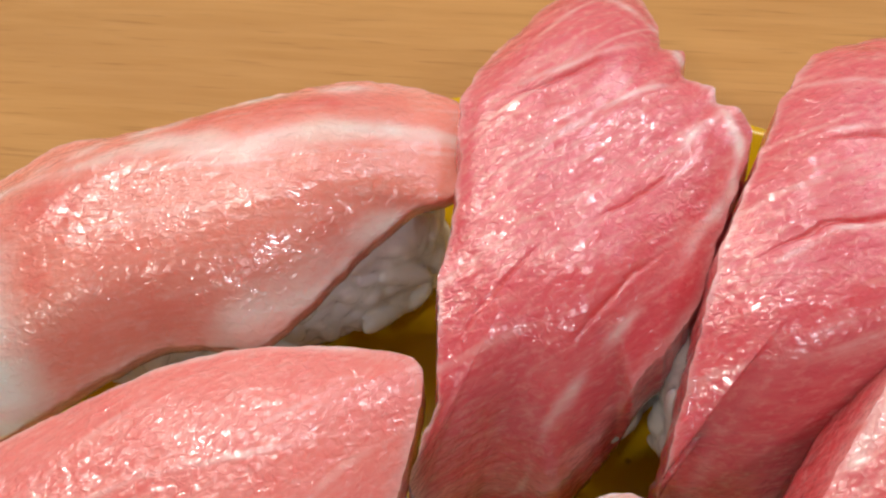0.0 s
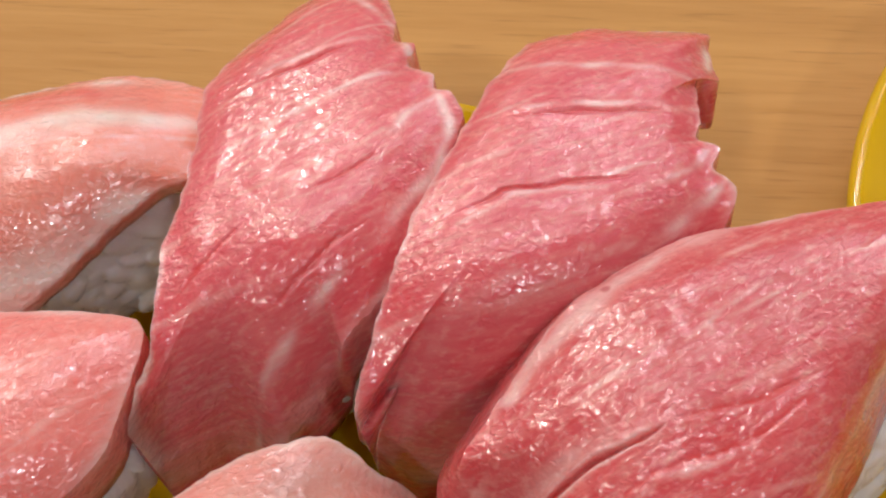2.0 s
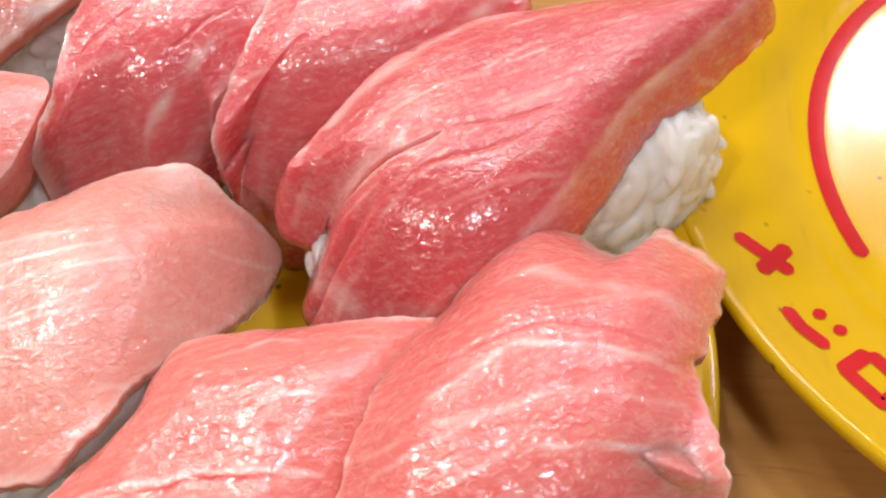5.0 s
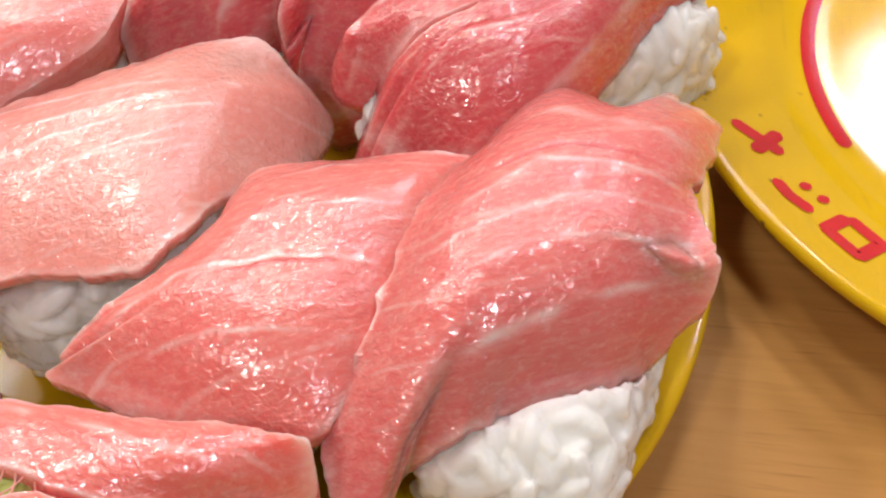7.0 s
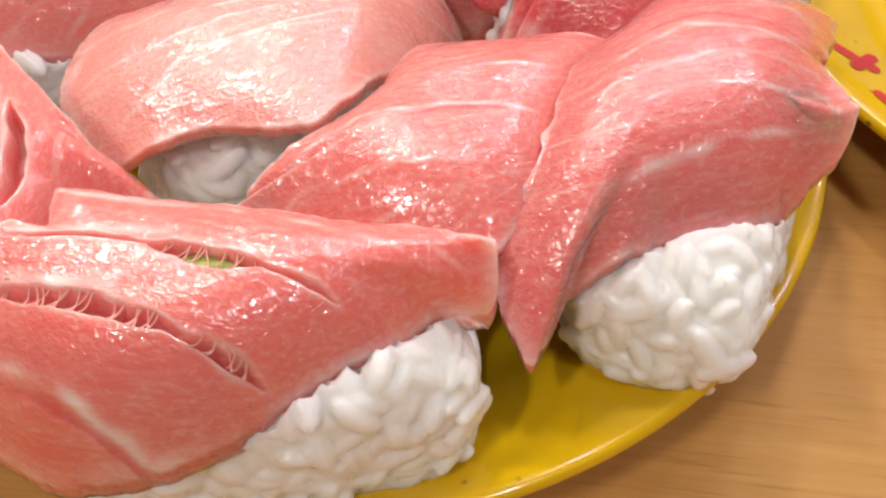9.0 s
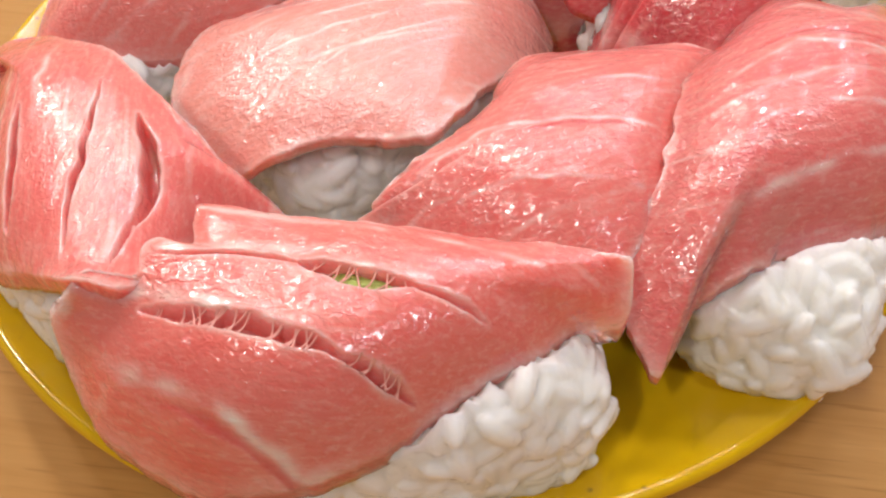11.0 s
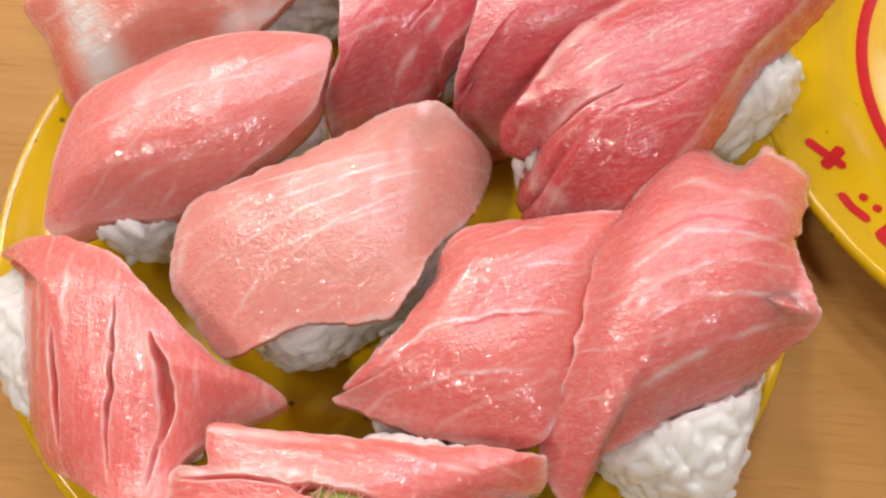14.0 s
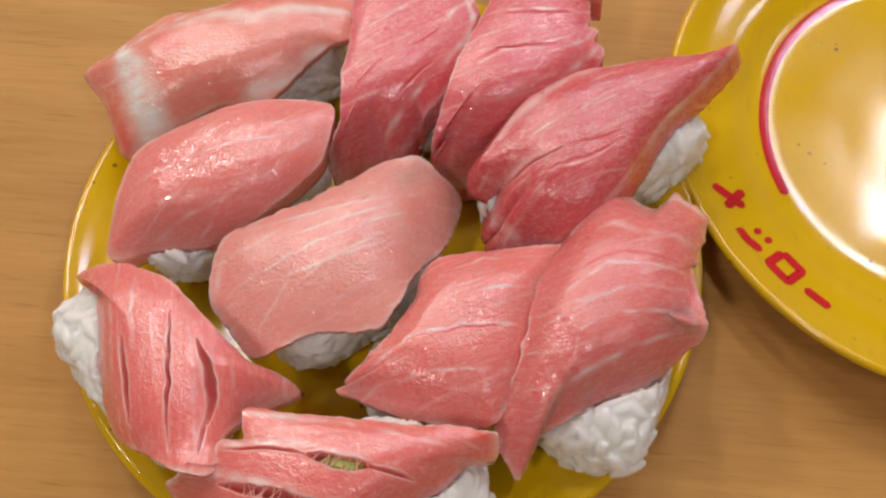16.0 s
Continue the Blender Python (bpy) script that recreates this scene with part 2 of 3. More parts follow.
def stroke(points, width, lift=0.25):
    """A flat print with round ends along a line of points (plate units), lying on the plate's inside."""
    p = np.array(points, float)
    s = np.r_[0, np.cumsum(np.hypot(*np.diff(p, axis=0).T))]
    t = np.linspace(0, s[-1], max(8, int(s[-1] / 0.6)))
    c = np.stack([np.interp(t, s, p[:, i]) for i in (0, 1)], 1)
    d = np.gradient(c, axis=0)
    d /= np.linalg.norm(d, axis=1, keepdims=True)
    nrm = np.stack([-d[:, 1], d[:, 0]], 1)
    end = np.minimum(t, s[-1] - t)
    half = width / 2 * np.sqrt(np.clip(1 - np.clip(1 - end / (width / 2), 0, 1) ** 2, 0.02, 1))
    rows = [c + nrm * (half * k)[:, None] for k in (-1, -0.5, 0, 0.5, 1)]
    xy = np.stack(rows, 1).reshape(-1, 2)
    z = plate_height(np.hypot(*xy.T)) + lift
    verts = np.c_[xy, z] * U
    faces = [(i * 5 + j, (i + 1) * 5 + j, (i + 1) * 5 + j + 1, i * 5 + j + 1) for i in range(len(t) - 1) for j in range(4)]
    return mesh_from("print", verts, [f[::-1] for f in faces], RED)


def ring(r, a0, a1):
    return [(r * math.cos(radians(a)), r * math.sin(radians(a))) for a in np.linspace(a0, a1, 40)]


body = plate_mesh()
plate = tagged(new("sushi_plate"), "round glossy yellow plate full of tuna nigiri, speckled glaze", "plate", "sushi plates")
part("plate_body", body, plate)
side_plate = tagged(new("sushi_plate"), "empty round yellow plate with a red printed arc and marks", "plate", "sushi plates")
side_plate.location = (198.5 * U, 68.5 * U, 0)
part("plate_body", body, side_plate)
part("printed_arc", stroke(ring(68.5, 92, 206), 3.6), side_plate, "thin red printed arc")


def mark(angle, strokes, width):
    """Plain printed bars at an angle of the plate; strokes in units along and across the rim."""
    ca, sa = math.cos(radians(angle)), math.sin(radians(angle))
    for pts in strokes:
        part("printed_mark", stroke([((90 + v) * ca - u * sa, (90 + v) * sa + u * ca) for u, v in np.array(pts) * 1.25], width * 1.45), side_plate, "short red printed bar")


mark(204.5, [[(-5, 4), (3.5, -2)], [(-1.5, -4), (2.5, 3.5)]], 2.3)
mark(214.5, [[(-4, 3.5), (0, 3.6), (4.5, 2)], [(-2, -1), (0, -1)], [(1.5, -2), (3.5, -2)]], 2.2)
mark(223.5, [[(-3.5, -3), (-3.5, 3), (3.5, 3), (3.5, -3), (-3.5, -3)]], 2.2)
mark(232.5, [[(-4, 1), (4, 1)]], 2.2)

# ---- fish slices (units in the slice's own frame: along the grain, across it, height over the table) ----
SLICES = {}
SLICES['A'] = dict(place=(-55, 57), turn=13, top=55, fall=3.4, tint=(0.84, 0.28, 0.215),
    outline=[(-53, 3, 40), (-41, 5, 47), (-23, 15, 50), (-13, 16, 50), (5, 19, 50), (23, 23, 48), (32, 22, 47), (41, 18, 46), (44, 9, 46), (39, -1, 48), (32, -3, 48), (23, -9, 46), (14, -16, 44), (7, -20, 43), (-8, -18, 42), (-31, -27, 38), (-42, -27, 33), (-47, -9, 36)],
    lines=[('b', 2.6, 0.95, [(-17, 8), (-4, 11), (8, 7.5), (21, 9.7), (41, 8.5)]),
           ('b', 6.0, 1.25, [(-38, 5), (-33.5, -8), (-29.5, -22), (-28, -38)]),
           ('b', 3.4, 0.85, [(-4, -23), (11, -16), (21, -11), (30, -4)]),
           ('f', 2.5, 1.0, [(-25, 9), (5, 19), (32, 21)]),
           ('f', 2.2, 0.6, [(-40, 2), (-28, 7), (-17, 8)]),
           ('r', 3.2, 0.6, [(-9, 14.5), (7, 15), (19, 17), (35, 16)]),
           ('r', 4, 0.5, [(-28, 2), (-21, 2), (-14, -2)]),
           ('r', 3, 0.6, [(-47, -8), (-41, -20), (-38, -36)]),
           ('r', 2, 0.4, [(-23, -4), (-22, -14)])])
SLICES['B'] = dict(place=(2, 62), turn=39, top=57, fall=5, tint=(0.69, 0.112, 0.138),
    outline=[(21, 36, 50), (28, 35, 49), (32, 29, 50), (29, 20, 52), (26.3, 15.5, 53), (28.8, 13, 53), (25, 8.7, 54), (26.8, 4, 55), (25, 1.5, 55), (26.5, -2, 56), (26, -6, 54), (13, -15, 52), (3, -22, 49), (-9, -25, 45), (-11, -25, 37), (-23, -27, 31), (-30, -21, 25), (-42, -20, 27), (-42, -20, 45), (-35, -16, 53), (-25, -2, 55), (-14, 11, 55), (-5, 24, 54), (4, 30, 52)],
    lines=[('g', 1.6, 0.7, [(-2, 19), (10, 17.3), (20, 16.2)]),
           ('g', 0.9, 0.7, [(-28, -9.8), (-19, -6.8), (-10, -5)]),
           ('g', 1.4, 0.7, [(-16, -18), (-6, -15.4), (4, -14.2)]),
           ('f', 1, 0.7, [(-2, 9), (12, 9), (25, 7)]),
           ('f', 0.9, 0.8, [(2, 20.3), (12, 18.4), (24, 16.5)]),
           ('f', 1.5, 1.1, [(4, -16.5), (18, -11), (24, -5.5), (24.5, -0.5), (17.5, -2), (13.5, -4.5)]),
           ('g', 0.8, 0.6, [(13, -5), (6, -6), (-3, -6)]),
           ('f', 1.2, 0.75, [(-40, -26), (-23, -23), (-9, -19.5), (5, -16.5)]),
           ('f', 1.5, 0.8, [(25, 31), (28, 19), (27, 13), (25, 5)])])
SLICES['C'] = dict(place=(42, 59), turn=24, top=60, fall=5, tint=(0.68, 0.112, 0.138),
    outline=[(-1, 25, 56), (7, 31, 54), (18, 31, 53), (27, 27, 53), (36, 24, 52), (34, 20, 52), (32.5, 13.5, 53), (28, 13, 55), (24, 4, 57), (22, 1, 57), (24.5, -1.5, 57), (22.3, -4.5, 57), (24, -8, 56), (22, -11, 54), (15, -17, 42), (2, -22, 38), (-18, -25, 30), (-26, -25, 25), (-32, -23, 23), (-38, -18, 32), (-39, -21, 49), (-36, -16, 53), (-28, -5, 57), (-21, 4, 58), (-9, 17, 57)],
    lines=[('g', 1.5, 0.7, [(-6, 14.6), (6, 10.8), (22, 5.2)]),
           ('g', 1.6, 0.7, [(-19, -1), (-9, 0.7), (5, -2.4), (12, -3.4)]),
           ('f', 1.2, 0.9, [(-1, 24.9), (11.6, 19.2), (23, 14), (28, 10.5)]),
           ('f', 0.9, 0.8, [(-3, 15.4), (8, 11.6), (22, 6.6)]),
           ('f', 0.8, 0.6, [(-17, -2.4), (-8, -0.6), (5, -3.8)]),
           ('f', 1.5, 0.9, [(34, 21), (31, 14)]),
           ('f', 1.4, 0.8, [(11, -12), (17, -10), (23, -7)]),
           ('f', 1.0, 0.7, [(23, -1), (19, -4), (12, -6)]),
           ('f', 1.5, 0.5, [(-35, -21), (-24, -15), (-12, -12)])])
SLICES['D'] = dict(place=(62, 29), turn=33, top=60, fall=5, tint=(0.60, 0.078, 0.092),
    outline=[(62, 7, 54), (52, 7, 56), (36, 12, 57), (20, 17, 57), (10, 20, 57), (-3, 20, 56), (-12, 18, 56), (-22, 13, 55), (-33, 7, 54), (-34, 5, 50), (-29, -0.5, 48), (-33.4, -4.5, 42), (-35.8, -8, 41), (-33.5, -10.5, 41), (-37, -12.5, 40), (-34, -17, 40), (-23, -25, 44), (-13, -26, 47), (-5, -23, 52), (10, -16, 54), (24, -8, 55), (42, -2, 55), (58, 4, 55)],
    lines=[('b', 1.9, 0.6, [(-24, 10.5), (-18, 14), (-4, 18), (6, 19.4), (20, 17.6)]),
           ('f', 2.2, 1.0, [(-34, 5), (-31, 1), (-25, -0.6), (-16, 0)]),
           ('s', 1.8, 0.6, [(-32, -1), (-25.7, -2.9), (-18.7, -2.4), (-9.4, -3.4)]),
           ('g', 0.8, 0.7, [(-9, -3.4), (5, -6.4), (14, -7)]),
           ('g', 0.7, 0.7, [(-25, -9.9), (-13.6, -7.6), (-2, -10), (10.9, -8.3)]),
           ('f', 0.7, 0.6, [(-25, -11), (-13.6, -8.8), (-2, -11.2)]),
           ('f', 0.8, 0.5, [(-12, 6), (3, 6), (20, 8)]),
           ('f', 2.0, 0.5, [(-36, -9), (-34, -14), (-30, -20)]),
           ('g', 1, 0.8, [(-17, 16), (-26, 12)])])
SLICES['J'] = dict(place=(-53, 8), turn=42, top=57, fall=3.4, tint=(0.80, 0.235, 0.21),
    outline=[(-16, 20, 51), (-3, 19, 53), (16, 16, 53), (29, 10, 53), (44, -2, 51), (38, -11, 51), (28, -18, 49), (9, -20, 47), (-11, -17, 40), (-28, -7, 40), (-38, -3, 39), (-40, 1, 40), (-28, 11, 49)],
    lines=[('f', 0.8, 0.5, [(-21, 9), (7, 2), (31, -8)]),
           ('f', 0.7, 0.4, [(-31, -6), (-1, -12), (22, -14)])])
SLICES['E'] = dict(place=(-7, -15), turn=34, top=54, fall=3.4, tint=(0.80, 0.31, 0.262),
    outline=[(-31, 23, 48), (-15, 22, 50), (8, 21, 50), (26, 23, 48), (35, 20, 47), (39, 15, 42), (45, 10, 28), (38, 0, 30), (27, -10, 40), (15, -16, 46), (5, -24, 50), (-3, -27, 50), (-14, -22, 50), (-21, -19, 50), (-31, -18, 49), (-39, -15, 44), (-43, 3, 46), (-40, 13, 47)],
    lines=[('f', 0.8, 0.85, [(-26, 21), (0, 14), (27, 7)]),
           ('f', 0.8, 0.85, [(-38, 4), (-9, 5), (27, 2)]),
           ('f', 0.8, 0.8, [(-37, -13), (-18, -1), (12, -4)]),
           ('f', 2, 0.5, [(-33, 18), (-41, 6)]),
           ('f', 0.7, 0.8, [(-21, 12), (-2, 9), (20, 6)]),
           ('f', 0.7, 0.7, [(-30, -8), (-7, -2), (19, -1)])])
SLICES['F'] = dict(place=(24, -40), turn=25, top=57, fall=3.4, tint=(0.79, 0.185, 0.162),
    outline=[(8, 24, 50), (20, 22, 50), (38, 17, 51), (47, 15, 46), (30, -4, 50), (17, -21, 50), (7, -29, 48), (-2, -27, 46), (-17, -18, 44), (-26, -10, 44), (-33, -4, 46), (-26, -6, 47), (-30, -3, 48), (-22, 0, 53), (-12, 6, 52), (-2, 16, 47), (2, 22, 47)],
    lines=[('f', 0.9, 0.9, [(-28, -6), (-9, 1), (7, -1), (23, -6)]),
           ('g', 0.4, 0.7, [(-3, -1), (7, -2), (19, -6)]),
           ('f', 0.8, 0.8, [(-25, -9), (-5, -11), (14, -17)]),
           ('f', 0.8, 0.7, [(7, 9), (19, 7), (31, 4)]),
           ('f', 0.8, 0.7, [(6, 17), (20, 18), (36, 13)])])
SLICES['G'] = dict(place=(73, -29), turn=19, top=61, fall=3.2, tint=(0.765, 0.168, 0.155),
    outline=[(-5, 29, 46), (7, 41, 46), (14, 44, 45), (22, 35, 45), (26, 32, 46), (33, 36, 45), (38, 29, 46), (40, 25, 45), (31, 11, 50), (27, 7, 52), (25, -7, 56), (24, -12, 58), (23, -14, 50), (18, -14, 44), (14, -17, 40), (5, -21, 41), (-11, -23, 44), (-20, -26, 46), (-28, -27, 40), (-33, -33, 39), (-37, -37, 36), (-40, -32, 39), (-41, -26, 43), (-40, -21, 46), (-32, -11, 53), (-26, -1, 55), (-20, 11, 54), (-13, 22, 50)],
    lines=[('b', 2.0, 0.6, [(-3, 29), (7, 39.5), (14, 42), (22, 33.5), (32, 34), (38, 26)]),
           ('f', 1.2, 0.65, [(-29, -25), (-19, -18), (0, -13), (15, -10), (24, -10)]),
           ('f', 0.9, 0.7, [(-16, 6), (2, 12), (24, 6)]),
           ('f', 0.9, 0.6, [(-21, -1), (3, 4), (23, 0)]),
           ('f', 0.9, 0.6, [(-23, -9), (-2, -3), (22, -6)]),
           ('f', 2.5, 0.5, [(3, 29), (15, 21), (30, 14)]),
           ('g', 0.6, 0.8, [(-15, 12), (7, 15), (25, 8)])])
SLICES['H'] = dict(place=(2, -84), turn=-4, top=63, fall=3.8, tint=(0.79, 0.18, 0.15),
    outline=[(-28, 13, 60), (-9, 14, 60), (3, 15, 60), (16, 16, 59), (29, 18, 58), (38, 18, 58), (40, 18, 57), (41, 15, 50), (40, 13, 46), (33, 10, 47), (27, 2, 48), (20, -4, 48), (11, -13, 45), (2, -20, 43), (-6, -23, 40), (-14, -25, 38), (-23, -25, 36), (-38, -20, 40), (-45, -13, 46), (-46, -10, 56), (-42, -8.5, 62), (-40, -5, 63), (-33, -4, 62), (-33.5, 0.5, 63), (-31.5, 2.8, 63), (-27, 4, 61), (-28.5, 8, 61), (-29, 11.5, 61)],
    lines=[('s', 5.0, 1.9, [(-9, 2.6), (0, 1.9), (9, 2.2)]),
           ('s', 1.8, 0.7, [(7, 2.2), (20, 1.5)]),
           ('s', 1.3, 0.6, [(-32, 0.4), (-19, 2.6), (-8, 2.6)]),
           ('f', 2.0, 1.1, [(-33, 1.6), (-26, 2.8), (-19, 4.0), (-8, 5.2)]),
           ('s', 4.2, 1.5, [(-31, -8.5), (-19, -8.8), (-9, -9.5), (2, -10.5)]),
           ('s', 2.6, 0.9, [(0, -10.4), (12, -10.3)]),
           ('f', 2.2, 1.1, [(-41, -6.5), (-31, -6), (-20, -6.2), (-10, -7), (0, -8.4)]),
           ('g', 2.0, 0.9, [(-29, -18), (-18, -20), (-5, -22.5), (8, -22.5)]),
           ('f', 1.5, 1.0, [(-43, -11), (-33, -15), (-18, -19), (-3, -22), (8, -22.5)]),
           ('b', 1.3, 0.8, [(-28, 11.2), (-17, 12.2), (-6, 12.8)]),
           ('f', 1.1, 0.9, [(-8, 13), (10, 12.4), (27, 11.5)]),
           ('r', 2.6, 0.4, [(-30, -23), (-14, -26), (0, -27)])])
SLICES['I'] = dict(place=(-52, -55), turn=-77, top=62, fall=3.6, tint=(0.79, 0.18, 0.158),
    outline=[(-33, -30, 46), (-32, -21, 54), (-31, -13, 56), (-22, 2, 59), (-13, 9, 59), (-1, 18, 59), (5, 24, 54), (6, 30, 46), (11, 35, 40), (16, 24, 44), (25, 16, 56), (37, 13, 62), (36, 5, 64), (26, -9, 54), (19, -17, 48), (6, -21, 47), (-6, -21, 50), (-21, -21, 53), (-28, -21, 50)],
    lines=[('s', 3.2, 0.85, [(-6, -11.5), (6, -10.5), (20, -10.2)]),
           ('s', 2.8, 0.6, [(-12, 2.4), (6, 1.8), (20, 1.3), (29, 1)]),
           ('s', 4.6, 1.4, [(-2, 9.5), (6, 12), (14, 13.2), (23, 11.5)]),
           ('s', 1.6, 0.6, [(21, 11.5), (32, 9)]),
           ('f', 1.0, 0.8, [(-24, -8), (-12, -9), (1, -8.4)]),
           ('f', 0.8, 0.7, [(-18, 3), (-10, 2.4), (3, 0.6)]),
           ('f', 1.4, 0.9, [(28, -8), (34, 1), (36, 5)]),
           ('f', 1, 0.6, [(-20, -15), (1, -15), (21, -13)])])


def closed_curve(points, n):
    """A closed curve through the corner points, evenly spaced."""
    p = np.array(points, float)
    out = []
    for i in range(len(p)):
        p0, p1, p2, p3 = p[i - 1], p[i], p[(i + 1) % len(p)], p[(i + 2) % len(p)]
        t = np.linspace(0, 1, 24, endpoint=False)[:, None]
        m1, m2 = 0.38 * (p2 - p0), 0.38 * (p3 - p1)
        k = np.linalg.norm((p2 - p1)[:2]) + 1e-6
        m1 *= min(1, k / (np.linalg.norm(m1[:2]) + 1e-6))
        m2 *= min(1, k / (np.linalg.norm(m2[:2]) + 1e-6))
        out.append((2 * t**3 - 3 * t**2 + 1) * p1 + (t**3 - 2 * t**2 + t) * m1 + (-2 * t**3 + 3 * t**2) * p2 + (t**3 - t**2) * m2)
    q = np.vstack(out)
    q = np.vstack([q, q[:1]])
    s = np.r_[0, np.cumsum(np.hypot(*np.diff(q[:, :2], axis=0).T))]
    u = np.linspace(0, s[-1], n, endpoint=False)
    return np.stack([np.interp(u, s, q[:, i]) for i in range(3)], 1), s[-1]


def lumps(xy, size, seed):
    return np.array([noise.noise(Vector((x / size, y / size, seed))) for x, y in xy])


def near_line(xy, pts):
    """Distance of each point to a polyline, and how far along it (0 to 1) the nearest place is."""
    p = np.array(pts, float)
    seg = np.hypot(*np.diff(p, axis=0).T)
    total, start = seg.sum(), np.r_[0, np.cumsum(seg)]
    best, along = np.full(len(xy), 1e9), np.zeros(len(xy))
    for i in range(len(seg)):
        d = (p[i + 1] - p[i]) / seg[i]
        k = np.clip((xy - p[i]) @ d, 0, seg[i])
        dist = np.hypot(*(xy - p[i] - k[:, None] * d).T)
        m = dist < best
        best[m], along[m] = dist[m], ((start[i] + k) / total)[m]
    return best, along


def slice_mesh(spec, seed, ragged=0.5, thick=6.0, flare=-0.6):
    n, rings = 500, 96
    o, around = closed_curve(spec["outline"], n)
    d = np.roll(o, -1, 0)[:, :2] - np.roll(o, 1, 0)[:, :2]
    out = np.stack([d[:, 1], -d[:, 0]], 1) / np.linalg.norm(d, axis=1, keepdims=True)
    c = o[:, :2].mean(0)
    out *= np.sign(((o[:, :2] - c) * out).sum(1).mean())
    frays = out * ragged * (0.6 * lumps(o[:, :2], 7.0, seed + 15) + 0.8 * lumps(o[:, :2], 3.2, seed) + 0.35 * lumps(o[:, :2], 1.4, seed + 9))[:, None]
    r = np.linspace(0, 1, rings) ** 0.85
    r[0] = 1e-5
    # towards the middle the outline and its height count only in the large
    freq = np.fft.rfftfreq(n, 1 / n)
    soft = np.fft.irfft(np.fft.rfft(o, axis=0) * np.exp(-((freq / 4.0) ** 2))[:, None], n, axis=0)
    k = r[:, None, None] ** 3
    shape = soft[None] * (1 - k) + o[None] * k
    xy = (c + r[:, None, None] * (shape[:, :, :2] - c) + (r**18)[:, None, None] * frays[None]).reshape(-1, 2)
    o[:, :2] += frays
    rr = np.repeat(r, n)
    k = (rr**7)
    edge = np.tile(soft[:, 2], rings) * (1 - k) + np.tile(o[:, 2], rings) * k
    z = spec["top"] - (spec["top"] - edge) * rr ** spec["fall"]
    z += 0.8 * lumps(xy, 16.0, seed + 3) * (1 - 0.5 * rr) + 0.07 * lumps(xy * (0.4, 1), 3.5, seed + 5)
    fat = 0.5 * np.clip((rr - 0.95) / 0.05, 0, 1) * (0.6 + lumps(xy, 9.0, seed + 21))
    cut = np.zeros(len(xy))
    wob = np.stack([lumps(xy, 5.0, seed + 11), lumps(xy, 5.0, seed + 13)], 1)
    for kind, a, b, pts in spec["lines"]:
        dist, along = near_line(xy + wob * 0.6, pts)
        ends = np.sin(np.clip(np.minimum(along, 1 - along) / 0.4, 0.0, 1) * math.pi / 2)
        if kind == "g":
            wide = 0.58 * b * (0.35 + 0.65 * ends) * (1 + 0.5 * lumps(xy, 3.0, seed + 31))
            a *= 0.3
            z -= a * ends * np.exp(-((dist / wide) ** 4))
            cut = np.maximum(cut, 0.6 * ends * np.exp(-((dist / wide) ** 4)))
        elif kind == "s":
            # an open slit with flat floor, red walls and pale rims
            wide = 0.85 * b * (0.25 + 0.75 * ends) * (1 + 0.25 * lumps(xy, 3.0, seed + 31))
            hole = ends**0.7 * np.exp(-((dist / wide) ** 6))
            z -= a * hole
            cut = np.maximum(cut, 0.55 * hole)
            rim = np.exp(-(((dist - 1.3 * wide) / (0.35 + 0.25 * wide)) ** 2)) * (0.4 + 0.6 * ends)
            fat = np.maximum(fat, 0.55 * rim * (0.8 + 0.5 * lumps(xy, 4.0, seed + 17)))
            z += 0.12 * rim
        elif kind == "b":
            # a broad band of fat with a clear edge
            wide = a * (0.45 + 0.55 * ends) * (1 + 0.3 * lumps(xy, 7.0, seed + 23))
            fat = np.maximum(fat, b * np.exp(-((dist / wide) ** 2.6)) * (0.85 + 0.3 * lumps(xy, 4.0, seed + 17)))
        elif kind == "r":
            cut = np.maximum(cut, b * ends * np.exp(-((dist / a) ** 2)) * (0.8 + 0.6 * lumps(xy, 5.0, seed + 19)))
        else:
            f = b * (0.3 + 0.7 * ends) * np.exp(-((dist / (a * 0.55)) ** 2)) * np.clip(0.6 + 1.1 * lumps(xy, 5.0, seed + 17), 0.1, 1.2)
            fat = np.maximum(fat, f)
            z += 0.08 * ends * np.exp(-((dist / a) ** 2))
    top = np.c_[xy, z]
    # cut side going down, then the underside
    under_r = np.array([1.0, 1.0, 1.0, 0.93, 0.75, 0.5, 0.25, 0.02])
    lean = flare * np.array([0.3, 0.75, 0.8, 0, 0, 0, 0, 0])
    down = thick * np.array([0.3, 0.8, 1.0, 1.0, 0.9, 0.85, 0.8, 0.8]) + np.array([0.2, 0.4, 0.5, 0.5, 0.5, 0.5, 0.5, 0.5])
    uxy = (c + under_r[:, None, None] * (o[None, :, :2] - c) + lean[:, None, None] * out[None]).reshape(-1, 2)
    ur = np.repeat(under_r, n)
    uz = spec["top"] - (spec["top"] - np.tile(o[:, 2], len(under_r))) * ur ** spec["fall"] - np.repeat(down, n)
    verts = np.vstack([top, np.c_[uxy, uz]]) * U
    total = rings + len(under_r)
    idx = np.arange(total * n).reshape(total, n)
    a, b2 = idx[:-1], idx[1:]
    faces = np.stack([a, b2, np.roll(b2, -1, 1), np.roll(a, -1, 1)], -1).reshape(-1, 4).tolist()
    faces.append(idx[-1].tolist())
    area = np.sum(o[:, 0] * np.roll(o[:, 1], -1) - o[:, 1] * np.roll(o[:, 0], -1))
    if area < 0:
        faces = [f[::-1] for f in faces]
    me = mesh_from("fish_slice", verts, faces, FISH)
